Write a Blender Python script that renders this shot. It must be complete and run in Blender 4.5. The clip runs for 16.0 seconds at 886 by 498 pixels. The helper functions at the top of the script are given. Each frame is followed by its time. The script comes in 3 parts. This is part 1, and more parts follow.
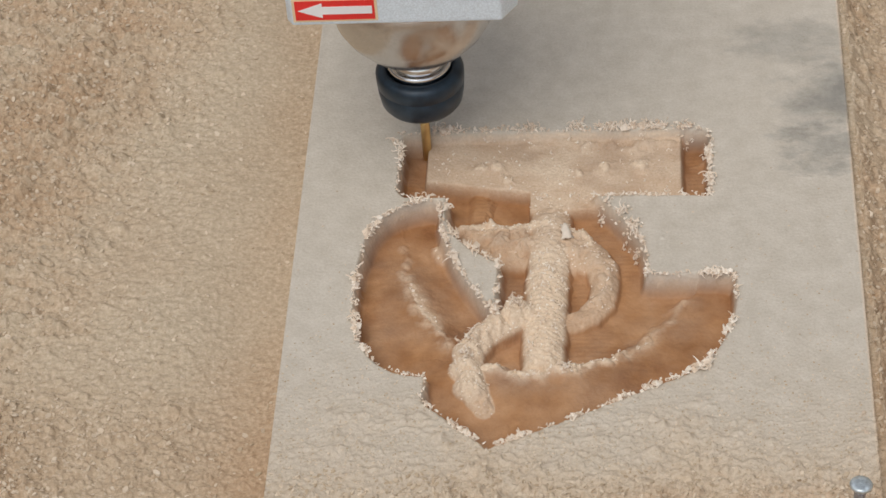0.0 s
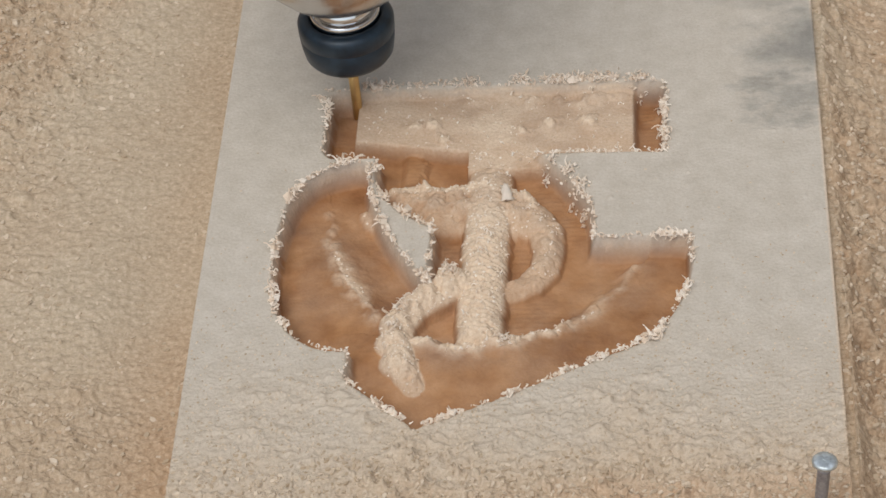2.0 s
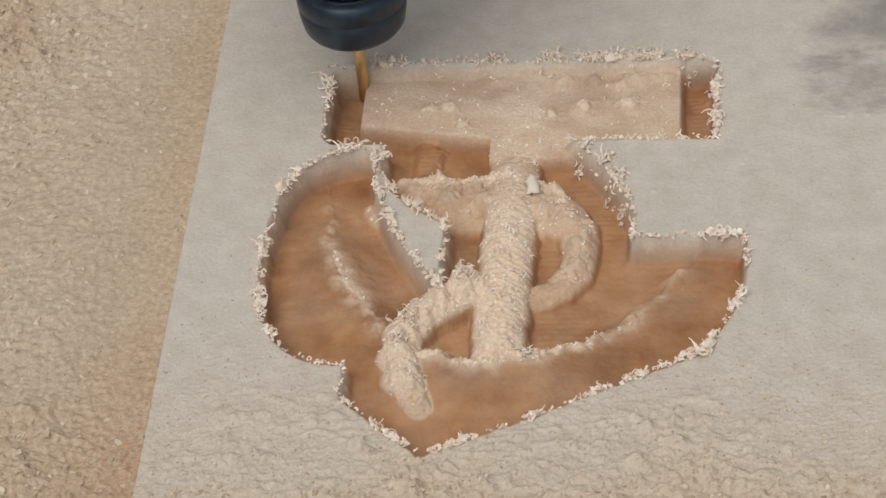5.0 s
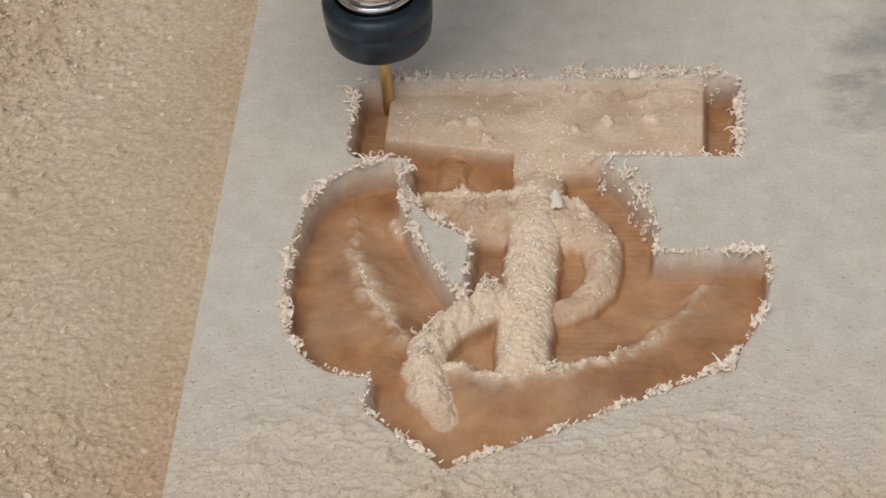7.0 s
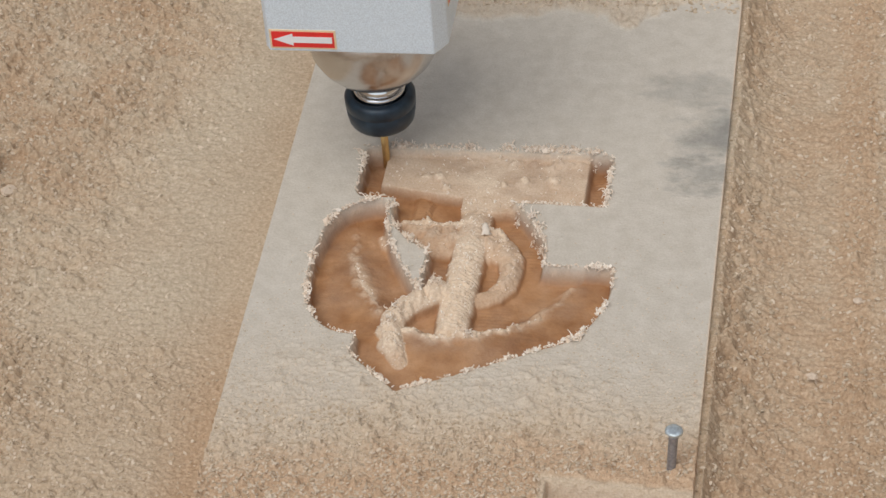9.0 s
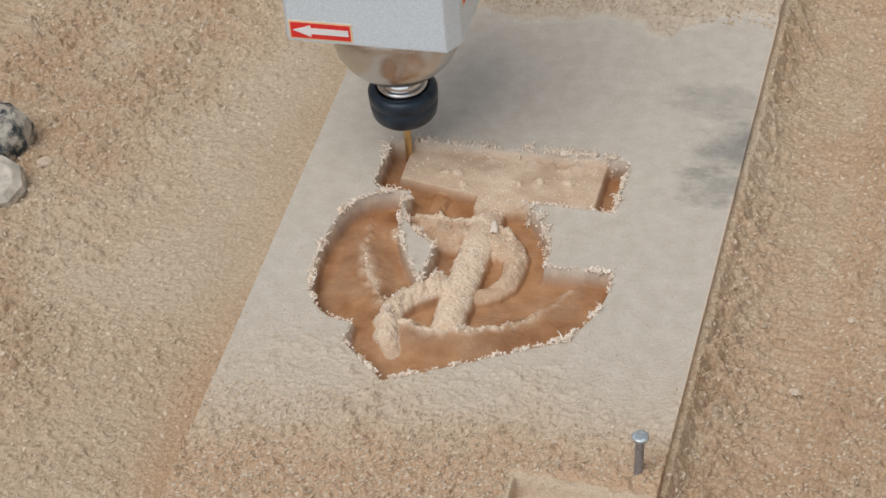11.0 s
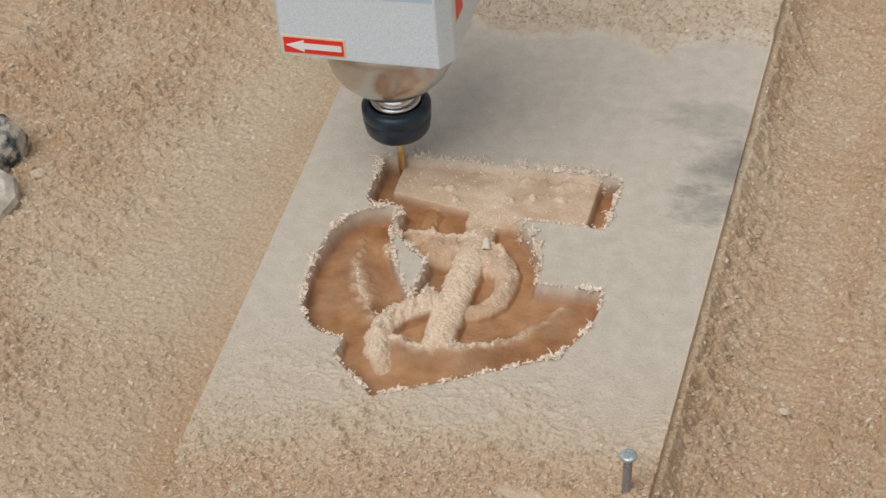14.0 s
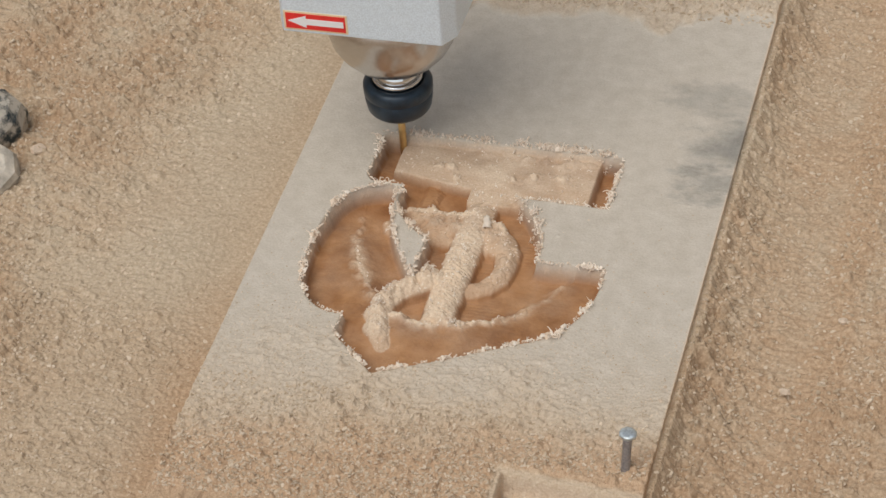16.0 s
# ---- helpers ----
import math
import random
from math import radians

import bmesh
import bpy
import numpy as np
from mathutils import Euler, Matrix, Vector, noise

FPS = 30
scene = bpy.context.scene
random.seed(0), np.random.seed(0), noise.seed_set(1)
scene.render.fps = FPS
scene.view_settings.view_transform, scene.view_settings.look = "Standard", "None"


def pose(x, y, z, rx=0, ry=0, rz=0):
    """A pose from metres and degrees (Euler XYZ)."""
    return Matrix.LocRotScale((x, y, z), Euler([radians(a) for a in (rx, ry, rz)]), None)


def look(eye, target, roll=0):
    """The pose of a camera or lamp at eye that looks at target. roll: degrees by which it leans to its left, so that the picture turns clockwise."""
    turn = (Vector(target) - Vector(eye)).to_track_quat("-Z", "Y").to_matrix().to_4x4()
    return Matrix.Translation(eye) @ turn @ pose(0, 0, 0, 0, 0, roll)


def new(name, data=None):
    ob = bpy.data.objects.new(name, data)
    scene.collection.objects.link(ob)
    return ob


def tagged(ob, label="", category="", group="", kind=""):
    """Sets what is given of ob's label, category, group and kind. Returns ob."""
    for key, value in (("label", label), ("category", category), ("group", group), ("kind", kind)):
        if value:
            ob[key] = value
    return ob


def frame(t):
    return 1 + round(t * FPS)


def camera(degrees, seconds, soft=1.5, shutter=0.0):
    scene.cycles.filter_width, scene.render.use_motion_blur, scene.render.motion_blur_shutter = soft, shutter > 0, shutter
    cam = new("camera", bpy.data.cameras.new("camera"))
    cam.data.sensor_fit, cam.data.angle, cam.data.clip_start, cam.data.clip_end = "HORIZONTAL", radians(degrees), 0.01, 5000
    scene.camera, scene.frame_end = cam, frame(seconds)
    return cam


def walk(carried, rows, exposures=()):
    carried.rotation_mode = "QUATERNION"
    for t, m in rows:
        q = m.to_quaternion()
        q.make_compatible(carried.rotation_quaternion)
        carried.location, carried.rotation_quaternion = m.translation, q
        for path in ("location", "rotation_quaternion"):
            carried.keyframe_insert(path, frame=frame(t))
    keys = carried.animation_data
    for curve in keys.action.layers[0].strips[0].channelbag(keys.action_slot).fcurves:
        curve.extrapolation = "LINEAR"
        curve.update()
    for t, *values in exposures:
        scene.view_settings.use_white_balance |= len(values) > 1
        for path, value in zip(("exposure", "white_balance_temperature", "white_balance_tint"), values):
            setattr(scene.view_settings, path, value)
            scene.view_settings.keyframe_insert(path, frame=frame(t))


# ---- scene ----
cam = camera(17.50, 16.0, soft=1.5)
EXPOSURES = [(0, -0.06, 6310, 10), (3, -0.06, 6200, 10), (6.5, -0.12, 6260, 10), (7.5, -0.10, 6180, 10), (8.5, -0.03, 6190, 10), (12, -0.05, 6200, 10), (14, -0.06, 6370, 10), (16, -0.06, 6420, 10)]
walk(cam, [
    (0, look((0.12876, -0.71265, 0.68270), (0.04969, 0.02589, 0.01314), -5.216)),
    (0.5, look((0.12200, -0.63481, 0.60268), (0.05313, 0.10418, -0.06750), -5.635)),
    (1, look((0.13495, -0.64889, 0.60429), (0.06085, 0.08671, -0.06906), -6.252)),
    (1.5, look((0.14772, -0.66038, 0.61096), (0.06365, 0.07937, -0.05665), -6.073)),
    (2, look((0.15262, -0.65771, 0.61075), (0.06366, 0.08365, -0.05444), -6.491)),
    (2.5, look((0.15699, -0.65732, 0.60933), (0.06539, 0.08560, -0.05376), -6.507)),
    (3, look((0.16221, -0.66673, 0.61144), (0.06345, 0.07949, -0.04690), -6.536)),
    (3.5, look((0.16431, -0.67261, 0.61575), (0.06199, 0.07239, -0.04342), -6.935)),
    (3.6, look((0.15230, -0.57152, 0.52295), (0.04489, 0.17542, -0.13320), -7.118)),
    (4, look((0.15264, -0.57127, 0.52371), (0.04430, 0.17445, -0.13368), -7.150)),
    (4.2, look((0.15320, -0.57085, 0.52497), (0.04333, 0.17283, -0.13447), -7.203)),
    (6.3, look((0.14063, -0.57706, 0.52275), (0.04644, 0.17532, -0.12921), -5.634)),
    (6.5, look((0.13970, -0.57752, 0.53031), (0.04469, 0.17126, -0.12565), -5.595)),
    (7, look((0.14205, -0.57690, 0.52957), (0.03997, 0.17222, -0.12495), -5.892)),
    (7.5, look((0.16200, -0.66014, 0.59435), (0.04807, 0.09111, -0.05577), -6.320)),
    (8, look((0.19537, -0.81734, 0.71527), (0.07064, -0.06120, 0.07287), -6.904)),
    (8.5, look((0.21513, -0.91341, 0.79227), (0.09405, -0.15356, 0.15354), -7.042)),
    (9, look((0.25565, -0.90592, 0.80675), (0.10841, -0.15482, 0.16319), -5.039)),
    (9.2, look((0.27966, -0.90595, 0.80746), (0.11222, -0.15680, 0.16657), -6.047)),
    (11.3, look((0.35702, -0.90339, 0.81803), (0.12754, -0.17061, 0.17743), -5.480)),
    (11.5, look((0.36081, -0.90422, 0.81599), (0.12890, -0.16969, 0.17827), -5.625)),
    (12, look((0.36592, -0.89933, 0.81871), (0.13354, -0.16716, 0.17845), -6.093)),
    (12.5, look((0.36334, -0.89919, 0.81394), (0.13284, -0.16432, 0.17610), -5.592)),
    (13, look((0.36251, -0.90412, 0.82393), (0.13415, -0.17013, 0.18431), -5.312)),
    (13.5, look((0.36054, -0.90257, 0.82446), (0.13301, -0.16898, 0.18408), -5.168)),
    (14, look((0.35897, -0.89902, 0.82164), (0.13139, -0.16539, 0.18133), -5.036)),
    (14.5, look((0.35623, -0.90113, 0.81463), (0.12987, -0.16558, 0.17610), -4.608)),
    (15, look((0.35306, -0.90533, 0.81850), (0.13130, -0.17156, 0.17631), -4.247)),
    (15.5, look((0.35603, -0.90408, 0.81490), (0.13071, -0.17064, 0.17357), -4.281)),
    (16, look((0.35897, -0.90077, 0.81329), (0.13129, -0.16821, 0.17179), -4.584)),
], EXPOSURES)

# ---- world and light ----
TOP = 25.0  # height of the board's face above the machine bed, in millimetres

world = bpy.data.worlds.new("workshop_daylight")
scene.world = world
world.use_nodes = True
wn = world.node_tree
sky = wn.nodes.new("ShaderNodeTexSky")
sky.sky_type, sky.sun_disc = "NISHITA", False
sky.sun_elevation, sky.sun_rotation = radians(62), radians(202)
overcast = wn.nodes.new("ShaderNodeHueSaturation")
overcast.inputs["Saturation"].default_value = 0.25
wn.links.new(sky.outputs[0], overcast.inputs["Color"])
wn.links.new(overcast.outputs[0], wn.nodes["Background"].inputs[0])
wn.nodes["Background"].inputs[1].default_value = 0.15

sun = new("sun", bpy.data.lights.new("sun", "SUN"))
sun.data.energy, sun.data.angle, sun.data.color = 1.45, radians(42), (1.0, 0.92, 0.82)
sun.matrix_world = look((-0.20, -0.50, 1.05), (0, 0, 0))


# ---- materials ----
def material(name, rough=0.8, metal=0.0):
    m = bpy.data.materials.new(name)
    m.use_nodes = True
    b = m.node_tree.nodes["Principled BSDF"]
    b.inputs["Roughness"].default_value, b.inputs["Metallic"].default_value = rough, metal
    return m, m.node_tree, b


def noise_node(nt, scale, detail=4.0, rough=0.6, stretch=None):
    c = nt.nodes.new("ShaderNodeTexCoord")
    n = nt.nodes.new("ShaderNodeTexNoise")
    n.inputs["Scale"].default_value, n.inputs["Detail"].default_value, n.inputs["Roughness"].default_value = scale, detail, rough
    if stretch:
        mp = nt.nodes.new("ShaderNodeMapping")
        mp.inputs["Scale"].default_value = stretch
        nt.links.new(c.outputs["Object"], mp.inputs["Vector"])
        nt.links.new(mp.outputs[0], n.inputs["Vector"])
    else:
        nt.links.new(c.outputs["Object"], n.inputs["Vector"])
    return n.outputs["Fac"]


def ramp(nt, fac, stops):
    r = nt.nodes.new("ShaderNodeValToRGB")
    while len(r.color_ramp.elements) < len(stops):
        r.color_ramp.elements.new(0.5)
    for e, (p, c) in zip(r.color_ramp.elements, stops):
        e.position, e.color = p, (*c, 1)
    nt.links.new(fac, r.inputs[0])
    return r.outputs[0]


def mix(nt, fac, a, b, mode="MIX"):
    n = nt.nodes.new("ShaderNodeMix")
    n.data_type, n.blend_type = "RGBA", mode
    for socket, value in ((n.inputs[0], fac), (n.inputs[6], a), (n.inputs[7], b)):
        if isinstance(value, bpy.types.NodeSocket):
            nt.links.new(value, socket)
        else:
            socket.default_value = value
    return n.outputs[2]


def attribute(nt, name):
    a = nt.nodes.new("ShaderNodeAttribute")
    a.attribute_name = name
    return a.outputs["Fac"]


def bump(nt, b, fac, strength, distance):
    n = nt.nodes.new("ShaderNodeBump")
    n.inputs["Distance"].default_value = distance
    if isinstance(strength, bpy.types.NodeSocket):
        nt.links.new(strength, n.inputs["Strength"])
    else:
        n.inputs["Strength"].default_value = strength
    nt.links.new(fac, n.inputs["Height"])
    nt.links.new(n.outputs[0], b.inputs["Normal"])


def plain(name, color, rough, metal=0.0, spread=0.12, scale=300.0, relief=0.0):
    m, nt, b = material(name, rough, metal)
    f = noise_node(nt, scale)
    low = tuple(c * (1 - spread) for c in color)
    high = tuple(min(1.0, c * (1 + spread)) for c in color)
    nt.links.new(ramp(nt, f, [(0.3, low), (0.7, high)]), b.inputs["Base Color"])
    if relief:
        bump(nt, b, f, 0.6, relief)
    return m


def dust_material():
    m, nt, b = material("sawdust", 0.95)
    fine = noise_node(nt, 620, 5, 0.72)
    broad = noise_node(nt, 16, 4, 0.6)
    pale = ramp(nt, fine, [(0.3, (0.42, 0.34, 0.235)), (0.5, (0.54, 0.445, 0.32)), (0.7, (0.68, 0.575, 0.435))])
    ruddy = ramp(nt, fine, [(0.3, (0.36, 0.235, 0.135)), (0.5, (0.48, 0.335, 0.21)), (0.7, (0.63, 0.47, 0.32))])
    spot = ramp(nt, broad, [(0.42, (0, 0, 0)), (0.66, (1, 1, 1))])
    both = nt.nodes.new("ShaderNodeMath")
    both.operation, both.use_clamp = "ADD", True
    sc = nt.nodes.new("ShaderNodeMath")
    sc.operation = "MULTIPLY"
    sc.inputs[1].default_value = 0.25
    nt.links.new(spot, sc.inputs[0])
    nt.links.new(sc.outputs[0], both.inputs[0])
    nt.links.new(attribute(nt, "ruddy"), both.inputs[1])
    nt.links.new(mix(nt, both.outputs[0], pale, ruddy), b.inputs["Base Color"])
    bump(nt, b, noise_node(nt, 760, 2, 0.5), attribute(nt, "grit"), 0.0008)
    return m


def board_material():
    m, nt, b = material("dusty_mdf", 0.9)
    fine = noise_node(nt, 1100, 5, 0.7)
    mid = noise_node(nt, 120, 4, 0.65)
    film = ramp(nt, mid, [(0.3, (0.565, 0.515, 0.435)), (0.7, (0.67, 0.62, 0.54))])
    grain = ramp(nt, fine, [(0.2, (0.82, 0.78, 0.72)), (0.7, (1, 1, 1))])
    film = mix(nt, 1.0, film, grain, "MULTIPLY")
    streak = noise_node(nt, 110, 6, 0.62, (0.7, 1.0, 1.0))
    wood = ramp(nt, streak, [(0.25, (0.32, 0.15, 0.058)), (0.55, (0.43, 0.218, 0.092)), (0.8, (0.52, 0.29, 0.14))])
    stain = ramp(nt, noise_node(nt, 55, 4, 0.6), [(0.34, (0.66, 0.57, 0.50)), (0.6, (1, 1, 1))])
    wood = mix(nt, 1.0, wood, stain, "MULTIPLY")
    coarse = ramp(nt, fine, [(0.25, (0.48, 0.35, 0.22)), (0.75, (0.71, 0.57, 0.41))])
    torn = ramp(nt, fine, [(0.2, (0.60, 0.435, 0.285)), (0.7, (0.83, 0.69, 0.525))])
    smear = ramp(nt, mid, [(0.3, (0.19, 0.185, 0.165)), (0.7, (0.33, 0.315, 0.275))])
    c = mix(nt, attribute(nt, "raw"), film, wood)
    c = mix(nt, attribute(nt, "torn"), c, torn)
    c = mix(nt, attribute(nt, "coarse"), c, coarse)
    rust = ramp(nt, fine, [(0.28, (0.38, 0.22, 0.115)), (0.72, (0.68, 0.49, 0.32))])
    c = mix(nt, attribute(nt, "ruddy"), c, rust)
    c = mix(nt, attribute(nt, "smudge"), c, smear)
    nt.links.new(c, b.inputs["Base Color"])
    bump(nt, b, noise_node(nt, 900, 2, 0.5), attribute(nt, "grit"), 0.0007)
    return m


def crumb_material(name, low, high):
    m, nt, b = material(name, 0.95)
    g = nt.nodes.new("ShaderNodeNewGeometry")
    nt.links.new(ramp(nt, g.outputs["Random Per Island"], [(0.0, low), (1.0, high)]), b.inputs["Base Color"])
    return m


DUST = dust_material()
BOARD = board_material()
FIBRE = crumb_material("torn_fibre", (0.70, 0.56, 0.42), (0.90, 0.82, 0.71))
CRUMB = crumb_material("sawdust_crumb", (0.46, 0.355, 0.24), (0.71, 0.595, 0.455))
ALUMINIUM = plain("cast_aluminium", (0.70, 0.79, 0.86), 0.36, 0.2, 0.14, 1500, 0.0003)
STEEL = plain("turned_steel", (0.60, 0.59, 0.58), 0.26, 1.0, 0.12, 900)
CHROME = plain("bright_steel", (0.72, 0.73, 0.74), 0.12, 1.0, 0.05, 80)
BLACK = plain("black_oxide", (0.02, 0.036, 0.054), 0.38, 0.2, 0.4, 200, 0.0001)
BRASS = plain("titanium_nitride", (0.66, 0.46, 0.20), 0.32, 0.8, 0.12, 300)
ZINC = plain("galvanised_steel", (0.58, 0.64, 0.66), 0.32, 0.7, 0.35, 500, 0.0002)
NAILGREY = plain("dull_wire_steel", (0.34, 0.34, 0.36), 0.5, 0.6, 0.25, 700, 0.0001)
RED = plain("red_vinyl", (0.74, 0.03, 0.025), 0.4, 0.0, 0.08, 200)
WHITE = plain("white_vinyl", (0.82, 0.82, 0.82), 0.4, 0.0, 0.03, 200)
CREAM = plain("cream_vinyl", (0.78, 0.60, 0.38), 0.45, 0.0, 0.05, 200)
PALEBLUE = plain("pale_blue_film", (0.50, 0.63, 0.76), 0.35, 0.0, 0.05, 60)
INK = plain("blue_ink", (0.03, 0.07, 0.30), 0.4, 0.0, 0.1, 200)


def dusty_black():
    m, nt, b = material("dusty_black_rubber", 0.7)
    f = noise_node(nt, 120, 5, 0.7)
    nt.links.new(ramp(nt, f, [(0.40, (0.022, 0.036, 0.042)), (0.47, (0.20, 0.19, 0.165)), (0.54, (0.46, 0.42, 0.35))]), b.inputs["Base Color"])
    bump(nt, b, f, 0.5, 0.001)
    return m


DUSTY = dusty_black()
CHIP = plain("pale_splinter", (0.66, 0.53, 0.40), 0.85, 0.0, 0.12, 400, 0.0004)
SHAVING = plain("cream_shaving", (0.74, 0.65, 0.54), 0.85, 0.0, 0.12, 400, 0.0002)
DUSTPALE = plain("caked_dust", (0.52, 0.47, 0.39), 0.9, 0.0, 0.35, 160, 0.0006)
PLASTER = plain("beige_plaster", (0.42, 0.37, 0.31), 0.9, 0.0, 0.15, 3)


# ---- builders ----
def part(name, bm, mat, parent, label=""):
    me = bpy.data.meshes.new(name)
    bm.to_mesh(me)
    bm.free()
    me.materials.append(mat)
    ob = new(name, me)
    if parent:
        ob.parent = parent
    return tagged(ob, label)


def empty(name, place):
    ob = new(name)
    ob.location = place
    ob.empty_display_size = 0.01
    return ob


def lathe(profile, steps=64, smooth=True):
    """A turned solid about z from (radius, height) pairs in millimetres, closed at both ends."""
    bm = bmesh.new()
    rings = []
    for r, z in profile:
        rings.append([bm.verts.new((r * math.cos(2 * math.pi * k / steps) / 1000, r * math.sin(2 * math.pi * k / steps) / 1000, z / 1000)) for k in range(steps)])
    for a, b in zip(rings, rings[1:]):
        for k in range(steps):
            f = bm.faces.new((a[k], a[(k + 1) % steps], b[(k + 1) % steps], b[k]))
            f.smooth = smooth
    bm.faces.new(rings[0][::-1])
    bm.faces.new(rings[-1])
    bmesh.ops.recalc_face_normals(bm, faces=bm.faces)
    return bm


def slab(x0, x1, y0, y1, z0, z1, bevel=0.0, segments=2):
    """A box in millimetres with rounded edges."""
    bm = bmesh.new()
    bmesh.ops.create_cube(bm, size=1.0)
    for v in bm.verts:
        v.co = Vector((x0 + (v.co.x + 0.5) * (x1 - x0), y0 + (v.co.y + 0.5) * (y1 - y0), z0 + (v.co.z + 0.5) * (z1 - z0))) / 1000
    if bevel:
        bmesh.ops.bevel(bm, geom=bm.edges[:], offset=bevel / 1000, segments=segments, profile=0.6, affect="EDGES")
    return bm


def prism(outline, y0, y1):
    """A flat plate from an outline in x and z (millimetres), between two depths in y."""
    bm = bmesh.new()
    a = [bm.verts.new((x / 1000, y0 / 1000, z / 1000)) for x, z in outline]
    b = [bm.verts.new((x / 1000, y1 / 1000, z / 1000)) for x, z in outline]
    bm.faces.new(a)
    bm.faces.new(b[::-1])
    for k in range(len(a)):
        bm.faces.new((a[k], b[k], b[(k + 1) % len(a)], a[(k + 1) % len(a)]))
    bmesh.ops.recalc_face_normals(bm, faces=bm.faces)
    return bm


LATTICE = np.random.RandomState(7).rand(512, 512)


def value_noise(x, y):
    i, j = np.floor(x).astype(int), np.floor(y).astype(int)
    u, v = x - i, y - j
    u, v = u * u * (3 - 2 * u), v * v * (3 - 2 * v)
    g = lambda a, b: LATTICE[a % 512, b % 512]
    return (g(i, j) * (1 - u) + g(i + 1, j) * u) * (1 - v) + (g(i, j + 1) * (1 - u) + g(i + 1, j + 1) * u) * v


def fractal(x, y, size, octaves=4, fade=0.55):
    """Layered noise from -1 to 1 with lumps of about that size."""
    total, amount, norm = 0.0, 1.0, 0.0
    for k in range(octaves):
        total = total + amount * (value_noise(x / size + 31.7 * k, y / size + 17.3 * k) * 2 - 1)
        norm, amount, size = norm + amount, amount * fade, size / 2.03
    return total / norm


def clumps(x, y, size, keep=1.0, seed=0):
    """Crowded rounded crumbs of about that size: 0 between them, up to 1 on the tallest."""
    u, v = x / size, y / size
    i, j = np.floor(u).astype(int), np.floor(v).astype(int)
    top = np.zeros(x.shape)
    for a in (-1, 0, 1):
        for b in (-1, 0, 1):
            p, q = (i + a + seed) % 512, (j + b + 3 * seed) % 512
            cx, cy = i + a + LATTICE[p, q], j + b + LATTICE[q, p]
            r = 0.35 + 0.75 * LATTICE[(p + 101) % 512, (q + 57) % 512]
            w = 0.6 + 0.8 * LATTICE[(p + 211) % 512, (q + 33) % 512]
            d = ((u - cx) / (r * w)) ** 2 + ((v - cy) / (r / w)) ** 2
            top = np.maximum(top, np.where(LATTICE[(p + 11) % 512, (q + 71) % 512] < keep, np.sqrt(np.clip(1 - d, 0, 1)) * r, 0))
    return top


def grains(seed):
    """A tile of band-limited random relief, of unit spread."""
    a = np.random.RandomState(seed).randn(1024, 1024)
    a = sum(np.roll(a, (i, j), (0, 1)) * w for i, j, w in ((0, 0, 2), (1, 0, 1), (-1, 0, 1), (0, 1, 1), (0, -1, 1)))
    return a / a.std()


GRAINS = grains(12)


def pebbles(x, y, cell, shift=0):
    """Granular relief of about unit height whose grains are some three cells across."""
    u, v = x / cell + 37.3 * shift, y / cell + 91.7 * shift
    i, j = np.floor(u).astype(int), np.floor(v).astype(int)
    u, v = u - i, v - j
    g = lambda a, b: GRAINS[a % 1024, b % 1024]
    return (g(i, j) * (1 - u) + g(i + 1, j) * u) * (1 - v) + (g(i, j + 1) * (1 - u) + g(i + 1, j + 1) * u) * v


def crumbly(p, sharp=0.7):
    """Turns even relief into crumbs that stand up from a flatter ground."""
    return (np.exp(sharp * np.clip(p, -3, 2.4)) - 1) * 0.75


def sheet(name, xs, ys, heights, mat, attributes, depth=None):
    """A height field in millimetres as one mesh; with a depth it has side walls and an underside."""
    nx, ny = len(xs), len(ys)
    gx, gy = np.meshgrid(xs, ys)
    co = np.stack([gx, gy, heights], -1).reshape(-1, 3)
    n = np.arange(nx * ny).reshape(ny, nx)
    quads = np.stack([n[:-1, :-1], n[:-1, 1:], n[1:, 1:], n[1:, :-1]], -1).reshape(-1, 4)
    values = {k: v.reshape(-1) for k, v in attributes.items()}
    smooth = np.ones(len(quads), bool)
    if depth is not None:
        rim = np.concatenate([n[0, :-1], n[:-1, -1], n[-1, :0:-1], n[:0:-1, 0]])
        low = co[rim].copy()
        low[:, 2] = depth
        first = len(co)
        co = np.concatenate([co, low])
        m = np.arange(len(rim))
        nxt = (m + 1) % len(rim)
        sides = np.stack([rim[m], first + m, first + nxt, rim[nxt]], -1)
        quads = np.concatenate([quads, sides])
        smooth = np.concatenate([smooth, np.zeros(len(sides), bool)])
        # side walls take the pale colour of the torn mask
        values = {k: np.concatenate([v, np.full(len(rim), 0.9 if k == "torn" else 0.0)]) for k, v in values.items()}
    me = bpy.data.meshes.new(name)
    me.vertices.add(len(co))
    me.vertices.foreach_set("co", (co / 1000).astype(np.float32).ravel())
    me.loops.add(quads.size)
    me.loops.foreach_set("vertex_index", quads.astype(np.int32).ravel())
    me.polygons.add(len(quads))
    me.polygons.foreach_set("loop_start", np.arange(0, quads.size, 4, dtype=np.int32))
    me.polygons.foreach_set("use_smooth", smooth)
    me.update(calc_edges=True)
    for k, v in values.items():
        me.attributes.new(k, "FLOAT", "POINT").data.foreach_set("value", v.astype(np.float32))
    me.materials.append(mat)
    me.validate()
    return new(name, me)


def soften(a, cells):
    """Box blur, twice, by that many cells on each side."""
    for _ in range(2):
        for axis in (0, 1):
            p = np.pad(a, [(cells + 1, cells) if k == axis else (0, 0) for k in (0, 1)], mode="edge").cumsum(axis)
            w = 2 * cells + 1
            a = (p[w:] - p[:-w]) / w if axis == 0 else (p[:, w:] - p[:, :-w]) / w
    return a


